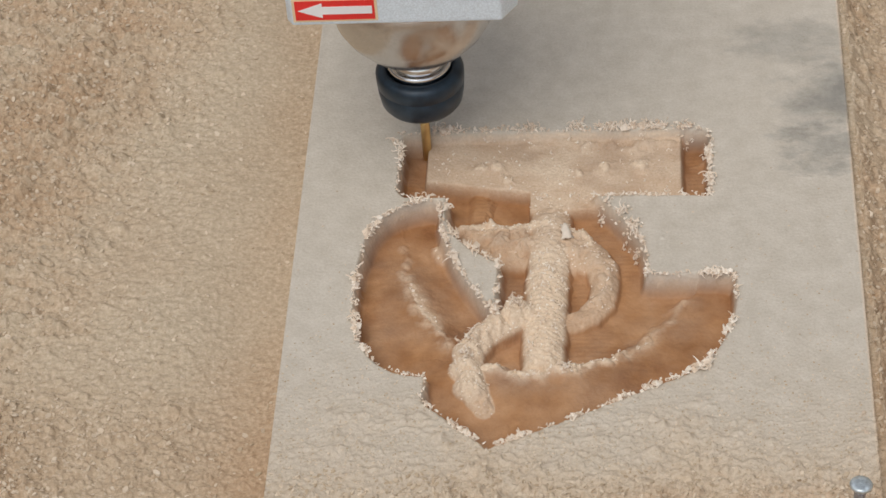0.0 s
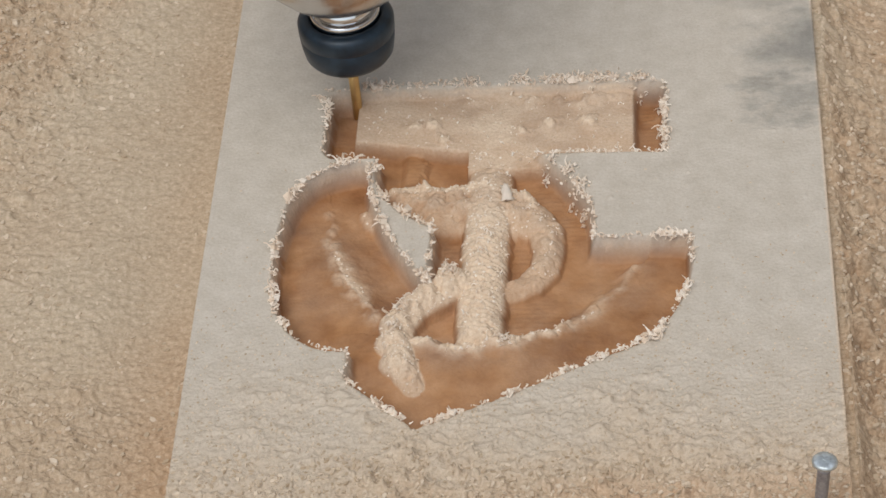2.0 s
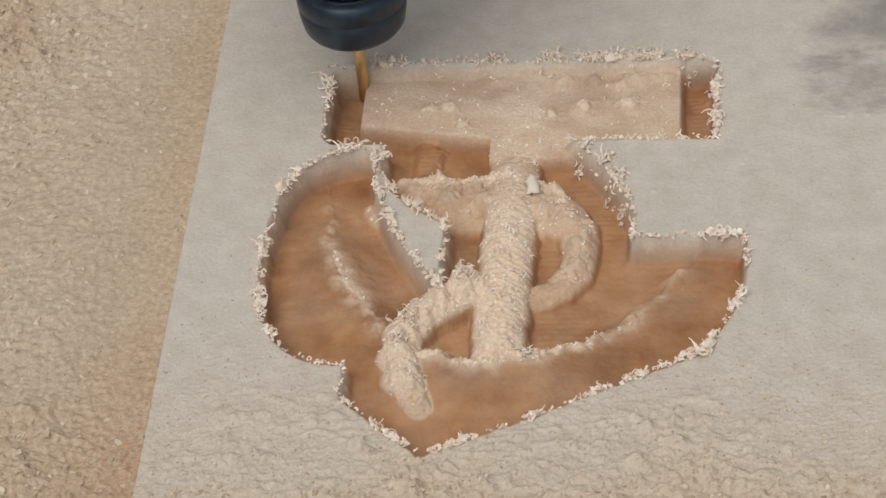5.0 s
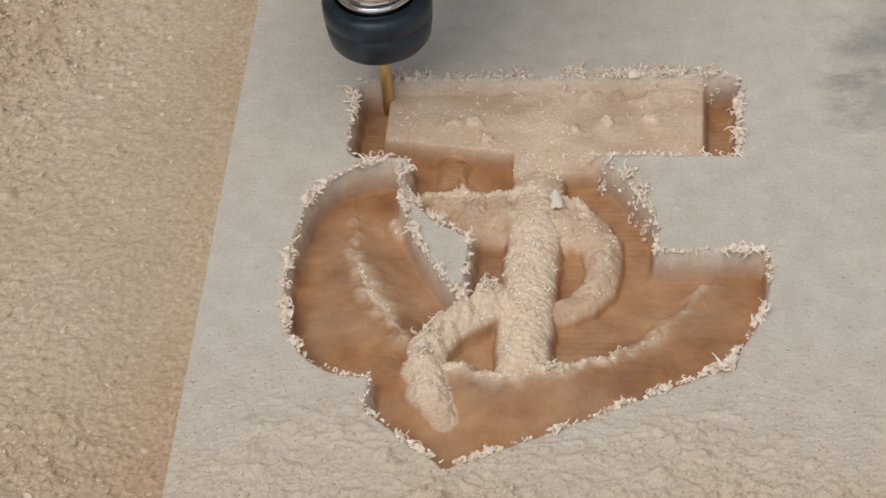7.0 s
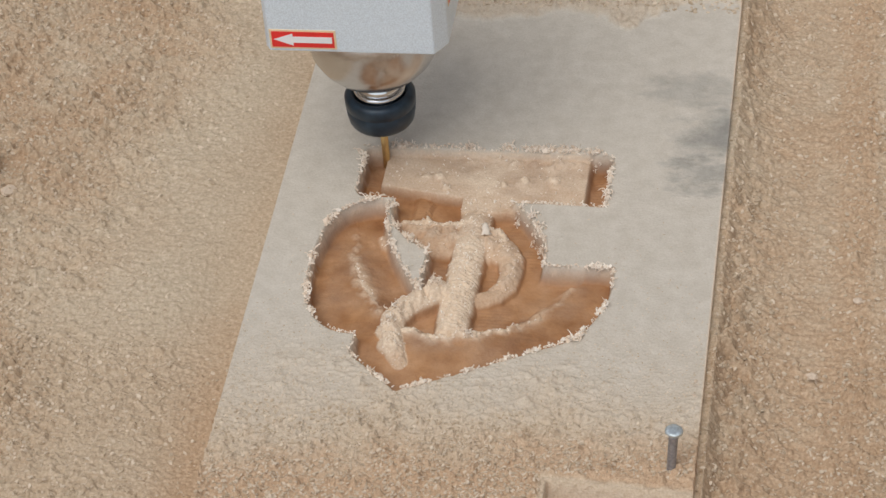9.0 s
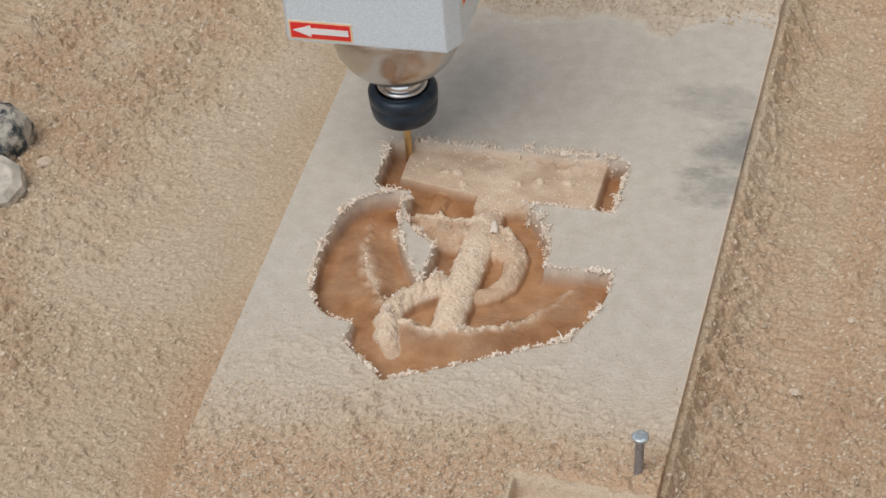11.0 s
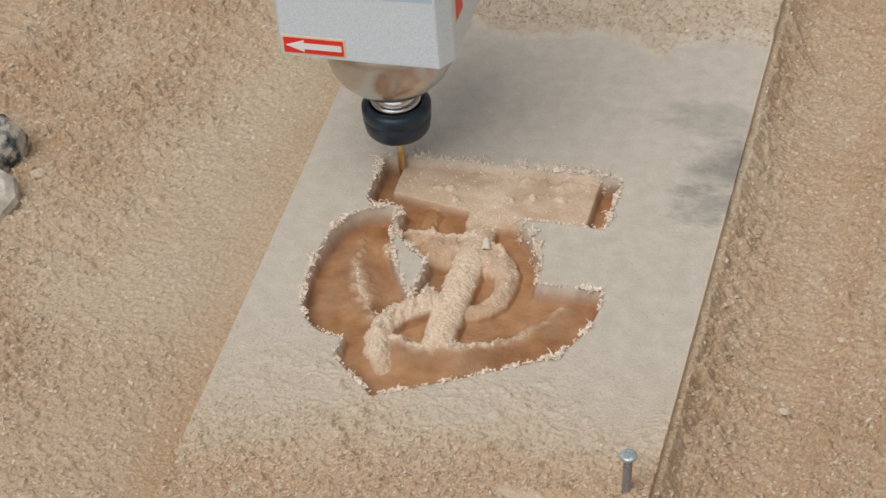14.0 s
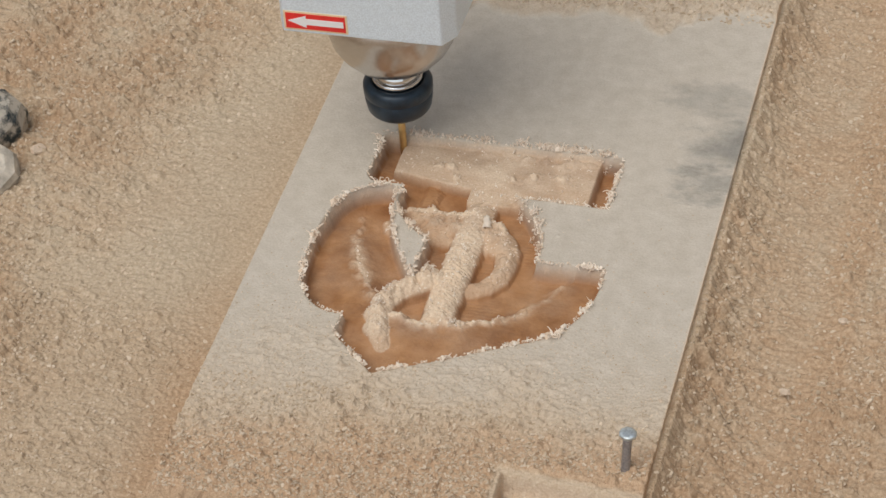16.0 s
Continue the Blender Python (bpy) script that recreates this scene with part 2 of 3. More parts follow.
def to_path(x, y, points):
    """Distance to a bent line, how far along it (0 to 1) and on which side (+ is left)."""
    best = np.full(x.shape, 1e9)
    along, side = np.zeros(x.shape), np.zeros(x.shape)
    for k, ((ax, ay), (bx, by)) in enumerate(zip(points, points[1:])):
        dx, dy = bx - ax, by - ay
        s = np.clip(((x - ax) * dx + (y - ay) * dy) / (dx * dx + dy * dy), 0, 1)
        ex, ey = x - ax - s * dx, y - ay - s * dy
        d = np.hypot(ex, ey)
        near = d < best
        best = np.where(near, d, best)
        along = np.where(near, (k + s) / (len(points) - 1), along)
        side = np.where(near, np.sign(dx * ey - dy * ex), side)
    return best, along, side


def step(a, lo, hi):
    s = np.clip((a - lo) / (hi - lo), 0, 1)
    return s * s * (3 - 2 * s)


# ---- sawdust on the machine bed ----
def spread(stretches):
    return np.unique(np.concatenate([np.arange(a, b + 1e-6, s) for a, b, s in stretches]).round(4))


def bed():
    xs = spread([(-3000, -300, 300), (-290, -178, 4), (-174, 2, 0.5), (8, 184, 8), (190, 276, 0.5), (280, 400, 6), (450, 3000, 300)])
    ys = spread([(-3000, -300, 300), (-290, -170, 5), (-165, 238, 0.5), (245, 400, 5), (450, 3000, 300)])
    x, y = np.meshgrid(xs, ys)
    west, east = x < 96, x >= 96
    far_left = step(-x + 0.18 * y + 16 * fractal(x, y, 40, 2), 52, 128)
    near_low = step(-y + 14 * fractal(x, y, 30, 2), -10, 90)
    bank = np.exp(-((x - 203 + 0.03 * y) / 11) ** 2)
    outer = step(x + 6 * fractal(x, y, 25, 2), 236, 254)
    rough = np.where(west, 0.10 + 0.85 * far_left + 0.42 * near_low * step(-x, 6, 40) + 0.12 * step(-x, 20, 50), 0.34 + 0.6 * bank + 0.35 * near_low + 0.35 * outer)
    rough = rough * (0.7 + 0.6 * value_noise(x / 28, y / 28))
    z = 9 + 2.2 * fractal(x, y, 60, 3)
    z = np.where(west, z - 4.0 * np.exp(-((x + 10) / 20) ** 2) + 4 * far_left, z + 3.5 * bank + 6.0 * np.exp(-((x - 191) / 11) ** 2) + (7.0 + 5.0 * near_low) * np.exp(-((x - 192) / 5.0) ** 2) - 1.0 * step(x, 215, 232) + 2.5 * outer)
    flakes = 0.75 * crumbly(pebbles(0.8 * x, 1.1 * y, 1.6, 1)) + 0.6 * crumbly(pebbles(0.8 * x, 1.1 * y, 0.95, 2)) + 0.25 * pebbles(x, y, 0.6, 3)
    z = z + 1.6 * rough * flakes + 1.5 * rough * fractal(x + 90, y * 1.3, 9, 3, 0.6)
    lumps = np.clip(pebbles(0.85 * x, 1.1 * y, 3.1, 4) - 0.4, 0, 2)
    z = z + 1.8 * lumps * np.where(west, 0.9 * far_left, 1.1 * bank + 0.35 * outer)
    z = z + (0.05 + 0.28 * near_low) * crumbly(pebbles(x, y, 0.55, 5)) + 0.5 * np.clip(pebbles(x, y, 1.3, 6) - 2.1, 0, 2)
    for cx, cy, r, h in ((-58, 100, 4.0, 3.0), (-60, 104, 2.5, 2.4), (-68, 44, 3, 1.8), (-40, 132, 2.2, 1.4), (-95, 20, 4, 2), (-74, 128, 3, 1.8)):
        d = np.hypot(x - cx, (y - cy) * 1.3) + 3.5 * fractal(x, y, 3.6, 3)
        z = z + h * np.exp(-(np.maximum(d, 0) / r) ** 2)
    bare = step(7 - np.hypot(x + 129, (y - 67) * 0.8) + 3 * fractal(x, y, 6, 2), 0, 2)
    z = z * (1 - bare) + 10.5 * bare
    z = np.where(np.abs(x - 96) < 99, np.minimum(z, 22.0 + 1.2 * fractal(x, y, 5, 2)), z)
    z = np.where((x > 1.2) & (x < 190.8) & (y > -179) & (y < 259), np.minimum(z, 4), z)
    z = np.where((np.abs(x) > 310) | (np.abs(y) > 310), 8, z)
    drift = fractal(x + 15, y, 26, 3)
    # ruddy dust; the strip beside the board also has its shade painted in
    ruddy_shade_west = 0.10 + (0.28 + 0.32 * near_low) * np.exp(-((x + 6) / 18) ** 2) + 0.34 * near_low + far_left * np.clip(0.38 - 0.10 * flakes + 0.55 * drift + 0.5 * (value_noise(x / 6, y / 6) - 0.4), 0, 0.7)
    ruddy_east = 0.62 - 0.08 * flakes + 0.22 * step(-y, -60, 60) + 0.35 * drift + 0.3 * (value_noise(x / 8, y / 8) - 0.5) + 0.3 * step(x, 234, 246) - 0.35 * step(x, 254, 259) - 0.15 * bank - 0.5 * np.exp(-((x - 192) / 3.0) ** 2)
    ruddy = np.maximum(np.clip(np.where(west, ruddy_shade_west, ruddy_east), 0, 1), bare)
    tagged(sheet("ground", xs, ys, z, DUST, {"ruddy": ruddy, "grit": np.clip(0.25 + 0.6 * rough + 0.3 * near_low, 0, 1)}), "machine bed buried under loose pale tan sawdust", "sawdust", kind="structure")
    return xs, ys, z, rough


BED = bed()


# walls out of view, added for the metal to reflect; south and top stay open
def reflection_wall(name, x0, x1, y0, y1):
    return tagged(part(name, slab(x0, x1, y0, y1, -20, 2600), PLASTER, None), "plain beige wall out of view, added for reflections", "wall", kind="structure")


for wall_name, limits in (("wall_north", (-3150, 3150, 2990, 3150)), ("wall_east", (2990, 3150, -2985, 2985)), ("wall_west", (-3150, -2990, -2985, 2985))):
    reflection_wall(wall_name, *limits)


# ---- the board with the half-milled anchor ----
SHANK_X, FLOOR = 88.0, -9.4


def pocket(x, y):
    """True where the anchor's outline has been cleared."""
    jx = x + 0.28 * fractal(x, y, 3.5, 2)
    jy = y + 0.28 * fractal(x + 50, y, 3.5, 2)
    x, y = jx, jy
    tilt = -0.018 * (x - 88)
    bar = (np.abs(x - 88.3) < 53.8) & (y > 40.3 + tilt) & (y < 73.2 + 0.3 * tilt)
    bar &= ~((x < 37.5) & (y > 70.5) & (np.hypot(x - 37.5, y - 70.5) > 3))
    bar &= ~((x < 40) & (y < 45.5) & (np.hypot((x - 40), (y - 45.5)) > 5.5))
    wing = (np.abs((x - 50) / 27) ** 2.6 + np.abs((y + 5) / 42.5) ** 2.6 < 1) & (x < 48.5 + 0.012 * np.maximum(35 - y, 0) ** 1.87) & (x < 74)
    below = np.maximum(-y - 3, 0)
    hull = (y < -2.4) & (x > 48.6) & (x + y > -11.5) & (y > -80.3 + 0.475 * (x - 70) + 0.0012 * np.maximum(x - 70, 0) ** 2 - 0.00001 * np.maximum(x - 70, 0) ** 3) & (x < 149.5 - 14 * (below / 45) ** 2.5)
    hull &= (x > 71) | (y < -23 - 1.1 * np.maximum(62 - x, 0))
    left = np.where(y > 6.8, 52 + 19 * np.clip((34 - y) / 27.2, 0, 1.2) ** 2.4, 71.2)
    right = 119.6 - 15.5 * np.clip((y - 8) / 29, 0, 2) ** 1.6
    neck = (y > -30) & (y < 44) & (x > left) & (x < np.where(y > -2.4, right, 140))
    return bar | wing | hull | neck


def carving(x, y):
    """Depth of the milled surface inside the outline, and how torn it is."""
    n = fractal(x, y, 3.2, 3)
    fine = fractal(x + 3, y, 1.6, 2, 0.8)
    ux, uy = x + 1.8 * fractal(x + 7, y, 5, 3), y + 1.8 * fractal(x, y + 23, 5, 3)
    z = FLOOR + 0.35 * n + 0.7 * fractal(x, y, 14, 3) + 0.07 * np.sin(y * 3.1 + 2 * n)
    torn = 0.16 * np.clip(0.4 + fractal(x, y, 11, 3), 0, 1)
    # ledge under the stock, with a deeper hole beside the shank
    ledge = step(x, 57, 61) * step(-x, -70 - 4 * n, -64 - 4 * n) * step(y, 26, 31)
    z = z + 2.6 * ledge
    for cx, cy, rx, ry in ((38.6, 67.0, 4.4, 4.6), (73, 39.5, 6.8, 8.0), (99.5, 36, 4.0, 5.5), (73, -34.5, 5.2, 4.5)):
        z = z - 2.4 * step(1 - np.hypot((x - cx) / rx, (y - cy) / ry) + 0.3 * n, -0.1, 0.35)
    z = z + 1.3 * step(-x, -43, -34) * step(y, 44, 46) * step(-y, -62, -55)
    # stock of the anchor, across the top
    front = np.where(x < 80, 51.4 - 0.17 * np.maximum(x - 44, 0), 36.0)
    stock = step(x, 42.0, 43.4) * step(-x, -134.4, -132.4) * step(y - front + 0.4 * n, -0.9, 0.9) * step(-y, -80, -79)
    stock_z = -4.1 + 0.7 * np.cos((y - 57) / 13) + 0.35 * fractal(x, y, 12, 2) + 0.14 * fractal(x, y, 3.2, 3, 0.7) + 0.5 * np.maximum(fractal(x + 70, y, 6, 3), 0) * step(x, 70, 110)
    z = np.maximum(z, np.where(stock > 0, FLOOR + (stock_z - FLOOR) * stock, -99))
    # near arm: steep towards the shank, a long slope down to the outline
    d, s, side = to_path(ux, uy, [(65, -40), (73, -42.5), (81.5, -44.6), (94.5, -42.4), (107, -38), (119, -29), (133, -8)])
    fade = 1 - 0.6 * step(s, 0.45, 1.0)
    fall = np.where(side < 0, np.exp(-(d / 24) ** 2), np.exp(-(d / 2.6) ** 2))
    z = np.maximum(z, FLOOR + 5.6 * fall * fade + 0.3 * n + (1.5 * clumps(ux, uy, 2.2, 0.6, 7) + 0.8 * fine) * np.exp(-(d / 2.3) ** 2) * fade)
    torn = np.maximum(torn, (np.exp(-(d / 2.2) ** 2) * np.clip(0.9 + 0.9 * n, 0, 1) + 0.42 * np.exp(-(d / 9) ** 2) * np.clip(0.5 + fractal(x, y, 6, 3), 0, 1)) * fade)
    # far arm: a low crest through the wing
    d, s, side = to_path(ux, uy, [(58, -33), (50, -23), (44.5, -13.5), (40.5, -3), (38, 8), (36.9, 22)])
    fade = 1 - 0.75 * step(s, 0.55, 1)
    fall = np.exp(-(d / np.where(side > 0, 17, 8.5)) ** 2)
    z = np.maximum(z, FLOOR + 4.0 * fall * fade + 0.25 * n + 0.9 * clumps(ux, uy, 2.0, 0.5, 7) * np.exp(-(d / 1.8) ** 2))
    torn = np.maximum(torn, (0.6 * np.exp(-(d / 3.0) ** 2) * np.clip(0.6 + 1.2 * n, 0, 1) + 0.5 * np.exp(-(d / 6.5) ** 2) * (side < 0) * step(s, 0.2, 0.35) * step(-s, -0.75, -0.55)) * (1 - 0.4 * step(s, 0.7, 1)))
    # shank, round on top, with ridges left by the passes
    q = np.clip(1 - ((x - SHANK_X + 1.2 - 0.02 * y) / (8.1 + 0.9 * n)) ** 2, 0, 1)
    ends = step(y + 3 * fractal(x, y, 4, 2), -47, -39) * step(-y, -64, -24)
    ribs = np.abs(np.sin((y + 0.30 * x + 1.1 * n) * 1.55)) * step(-y, -10, 2)
    shank = FLOOR + (-2.0 - FLOOR) * np.sqrt(q) * ends + (0.9 * fractal(x, y * 2.2, 2.6, 3) + 1.0 * clumps(x * 0.7, y * 1.5, 2.0, 0.8, 2) - 0.4 + 1.0 * ribs) * q
    z = np.maximum(z, np.where(q > 0, shank, -99))
    torn = np.maximum(torn, step(q, 0.05, 0.5) * step(y, -46, -42) * (step(-y, -58, -34) * (1 - 0.35 * step(y, 10, 22))))
    # rope: a broad pass over the shank, ragged along its far side
    d, s, side = to_path(0.4 * x + 0.6 * ux, 0.4 * y + 0.6 * uy, [(58, 22.5), (70, 22.0), (82, 21.0), (94, 18.5)])
    q = np.clip(1 - (d / np.where(side > 0, 9.6 + 1.2 * n, 13.0)) ** 2, 0, 1)
    crest = np.exp(-((d - 7.2) / 2.3) ** 2) * (side > 0)
    lift = 1 - 0.3 * step(-s, -0.3, 0.0)
    z = np.maximum(z, np.where(q > 0, FLOOR + (-3.4 - FLOOR) * np.where(side > 0, q ** 0.25, q ** 0.8) * lift + (1.3 * crest * (0.6 + n) + 1.5 * n + 1.0 * clumps(x, y, 2.2, 0.7, 3) + 0.6 * fine - 0.7) * q ** 0.5, -99))
    torn = np.maximum(torn, np.clip(0.46 + 0.35 * fractal(x, y, 5, 3) + 0.6 * crest, 0, 1) * step(q, 0.0, 0.35))
    # rope: the bend round the side of the shank, thinning and sinking as it goes
    bend = [(93, 18), (100, 14.5), (105, 8.5), (106.3, 0), (105, -8), (101, -14.5), (93, -17.5)]
    d, s, side = to_path(0.5 * x + 0.5 * ux, 0.5 * y + 0.5 * uy, bend)
    wide = 8.6 - 3.2 * step(s, 0.15, 0.5)
    q = np.clip(1 - (d / wide) ** 2, 0, 1)
    sink = 1 - 0.25 * step(s, 0.65, 1.0)
    z = np.maximum(z, np.where(q > 0, FLOOR + (-3.8 - FLOOR) * q ** 0.6 * sink + (0.9 * n + 0.8 * clumps(x, y, 2.2, 0.7, 3) - 0.4 + 0.35 * np.sin(s * 30 + d * 0.5 * side)) * q, -99))
    torn = np.maximum(torn, step(q, 0.02, 0.45) * 0.6 * sink)
    # rope: the tail, scalloped along its outer side
    d, s, side = to_path(0.55 * x + 0.45 * ux, 0.55 * y + 0.45 * uy, [(80, -16), (72.5, -21), (66, -25.8), (61.8, -33), (61.0, -41), (63.2, -50), (67.5, -58)])
    lobes = np.abs(np.sin(s * 21))
    q = np.clip(1 - (d / (5.6 * (1 - 0.3 * step(s, 0.85, 1.0)) * (1 + 0.2 * lobes * (side < 0)))) ** 2, 0, 1)
    sink = 1 - 0.45 * step(s, 0.85, 1.0)
    z = np.maximum(z, np.where(q > 0, FLOOR + (-1.0 - FLOOR) * q ** 0.4 * sink + (1.7 * n + 1.3 * clumps(x, y, 2.2, 0.7, 3) + 0.9 * fine - 0.9 + 1.3 * lobes * step(side * d, -6.5, -1.0)) * q, -99))
    torn = np.maximum(torn, step(q, 0.02, 0.35) * (0.95 - 0.3 * step(s, 0.85, 1.0)))
    # crumbs pressed into the stock and beside the shank
    for cx, cy, r, h in ((75.5, -13.5, 3.4, 6.5), (68, 57.5, 2.4, 2.2), (62.5, 58, 2.6, 1.4), (72, 51.5, 2, 1.5), (106, 57, 2.6, 2.2), (118, 58, 2.4, 2.2), (97.5, 54, 1.8, 1.6), (93, -43, 3.6, 2.4), (70, -40.5, 3.0, 2.0), (80, 31, 3.0, 1.6), (66, 31, 2.4, 1.4)):
        d = np.hypot(x - cx, y - cy) + 2.4 * fractal(x, y, 2.4, 3)
        g = np.exp(-(np.maximum(d, 0) / r) ** 2)
        z, torn = z + h * g, np.maximum(torn, step(g, 0.2, 0.7))
    d, s, side = to_path(ux, uy, [(58, 71.5), (95, 70), (120, 69), (137, 66)])
    heap = np.exp(-(d / 3.2) ** 2) * np.clip(0.35 + 1.6 * fractal(x + 20, y + 60, 7, 3), 0, 1) * step(s, 0.1, 0.5)
    z, torn = z + 3.0 * heap, np.maximum(torn, 0.8 * heap)
    haze = (0.78 + 0.2 * step(x, 76, 84) * step(-x, -98, -92)) * stock * np.clip(0.82 + 0.4 * fractal(x, y * 1.4, 9, 3), 0, 1)
    return np.minimum(z, 0.4), np.maximum(torn, haze)


def board():
    xs = spread([(0, 20.5, 0.5), (21, 152, 0.35), (152.5, 192, 0.5)])
    ys = spread([(-180, -160, 2.0), (-159.5, -84, 0.5), (-83.5, 78, 0.35), (78.5, 216, 0.6), (218, 260, 3.0)])
    x, y = np.meshgrid(xs, ys)
    cut = pocket(x, y).astype(float)
    wall = soften(cut, 2)
    near = np.clip(soften(cut, 2) * 2.2, 0, 1) * (1 - cut)
    inner, torn = carving(x, y)
    coarse = step(fractal(x, y, 22, 4, 0.7) * 34 - y - 0.2 * np.abs(x - 110), 46, 116)
    reach = 14 * np.exp(-((x - 140) / 7) ** 2) + 8 * np.exp(-((x - 72) / 16) ** 2) + 27 * np.exp(-((x - 37) / 9) ** 2) + 15 * np.exp(-((x - 20) / 9) ** 2) - 9 * step(x, 154, 165)
    top_heap = step(y + reach + 7 * fractal(x, y, 9, 3), 177, 181)
    tan = step(-y + 8 * fractal(x, y, 20, 3), 20, 130)
    dent_near = step(x, 131, 134) * step(-y - 0.097 * (x - 135), 123, 126)
    coarse_z = coarse * (1 - dent_near)
    face = 0.05 * fractal(x, y, 2.2, 3, 0.7) + 0.35 * np.clip(pebbles(x, y, 0.9, 7) - 2.0, 0, 2) + (0.03 + 0.28 * tan) * crumbly(pebbles(x, y, 0.52, 8)) + 0.4 * tan * np.clip(pebbles(x, y, 1.1, 9) - 1.0, 0, 2)
    face = face + coarse_z * (1.25 * crumbly(pebbles(0.8 * x, 1.1 * y, 1.5, 10)) + 1.0 * crumbly(pebbles(0.8 * x, 1.1 * y, 0.9, 11)) + 0.3)
    face = face + top_heap * (1.6 + 1.2 * fractal(x, y, 6, 3) + 0.9 * crumbly(pebbles(x, y, 1.8, 13)) + 0.6 * crumbly(pebbles(x, y, 0.9, 14)))
    lip = near * np.clip(0.5 + 1.7 * fractal(x, y, 2.6, 3), 0, 1)
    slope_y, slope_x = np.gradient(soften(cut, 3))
    lip = lip * (1 - 0.6 * (slope_y < -0.02))
    face = face + 0.7 * lip * (0.6 + 0.8 * value_noise(x / 7, y / 7))
    z = face * (1 - wall) + inner * wall
    # squared recess at the near edge
    dent = step(x, 135, 136) * step(-x, -190.6, -189.6) * step(-y - 0.097 * (x - 135), 127.2, 128)
    floor = -12.0 + 0.9 * fractal(x, y, 4, 3) + 1.4 * clumps(x, y, 2.6, 0.6, 14)
    z = z * (1 - dent) + floor * dent
    raw = np.clip(wall * 1.15, 0, 1) * (0.6 + 0.4 * step(-z, 1.5, 5.0))
    torn = np.clip(torn * wall + 1.2 * lip, 0, 1)
    # right edge drawn in the same pale colour as torn wood
    torn = np.maximum(torn, 0.85 * step(x, 191.2, 191.8))
    # far walls of the pocket coloured paler, as if lit from the near side
    lit_far_wall = np.clip((1 - soften(cut, 3)) * 2.4, 0, 1) * (slope_y < 0) * wall
    raw = np.maximum(raw * (1 - 0.38 * lit_far_wall), 0.35 * dent)
    d = np.hypot((x - 188) / 24, (y - 90) / 19) + 0.8 * fractal(x, y * 1.7, 16, 5, 0.7)
    e = np.hypot((x - 183) / 22, (y - 62) / 16) + 0.9 * fractal(x + 9, y * 1.7, 12, 5, 0.75)
    f = np.hypot((x - 178) / 28, (y - 122) / 18) + 0.9 * fractal(x, y * 1.6 + 40, 18, 5, 0.7)
    smudge = np.clip(0.85 * step(-d, -1.2, 0.1) + 0.6 * step(-e, -1.1, -0.2) + 0.45 * step(-f, -1.1, -0.1), 0, 0.9) * (1 - wall)
    coarse = np.clip(0.35 * coarse + 0.5 * tan + 0.55 * top_heap, 0, 1) * (1 - wall) * (1 - dent)
    ruddy = 0.75 * step(-y + 0.12 * (x - 96) + 14 * fractal(x, y, 12, 3), 100, 128) * (1 - wall)
    ruddy = np.maximum(ruddy * (1 - dent_near), 0.9 * dent * step(-y - 0.097 * (x - 135), 131, 134))
    # recess's back wall is not torn: pale colour stands in for light on it
    torn = np.maximum(torn, 0.9 * dent * (1 - step(-y - 0.097 * (x - 135), 129, 131)))
    ob = sheet("carved_board", xs, ys, z, BOARD, {"raw": raw, "torn": torn, "coarse": coarse, "smudge": smudge, "ruddy": ruddy, "grit": np.clip(0.3 + 0.35 * tan + 0.4 * coarse + 0.3 * torn, 0, 1) * (1 - 0.5 * lit_far_wall)}, depth=-TOP)
    ob.location.z = TOP / 1000
    tagged(ob, "pale dusty wooden board with a half-milled anchor relief", "board")
    edge_y, edge_x = np.nonzero((cut[1:-1, 1:-1] < 0.5) & ((cut[:-2, 1:-1] + cut[2:, 1:-1] + cut[1:-1, :-2] + cut[1:-1, 2:]) > 0))
    gy, gx = np.gradient(soften(cut, 3))
    rim = np.stack([xs[edge_x + 1], ys[edge_y + 1], gx[edge_y + 1, edge_x + 1], gy[edge_y + 1, edge_x + 1]], -1)
    return ob, rim, (xs, ys, z, torn * wall)


BOARD_OB, RIM, FIELD = board()


def stuff(name, verts, faces, mat, parent=None):
    me = bpy.data.meshes.new(name)
    me.from_pydata([(a / 1000, b / 1000, c / 1000) for a, b, c in verts], [], faces)
    me.materials.append(mat)
    ob = new(name, me)
    ob.parent = parent
    return ob


def curl(rng, verts, faces, x, y, z, dx, dy, length, width, rise=0.0):
    """One torn fibre: a thin three-sided strand that rises, curls over and ends bluntly."""
    lift, droop = rise + rng.uniform(0.2, 1.6), rng.uniform(0.0, 0.9)
    way, bendy = math.atan2(dy, dx), rng.choice((-1, 1)) * rng.uniform(0.2, 1.1)
    px, py, pz = x, y, z
    first, n = len(verts), 5
    for k in range(n + 1):
        w = width * (1 - 0.5 * k / n) * rng.uniform(0.7, 1.3)
        cx, cy = math.cos(way), math.sin(way)
        verts += [(px - cy * w, py + cx * w, pz), (px + cy * w, py - cx * w, pz), (px, py, pz + 1.3 * w)]
        h = math.hypot(1, lift)
        px, py, pz = px + cx / h * length / n, py + cy / h * length / n, pz + lift / h * length / n
        lift -= droop + rng.uniform(-0.4, 0.4)
        way += bendy + rng.uniform(-0.5, 0.5)
    for k in range(n):
        a = first + 3 * k
        for i in range(3):
            j = (i + 1) % 3
            faces.append((a + i, a + j, a + 3 + j, a + 3 + i))
    a = first + 3 * n
    faces.append((a, a + 1, a + 2))


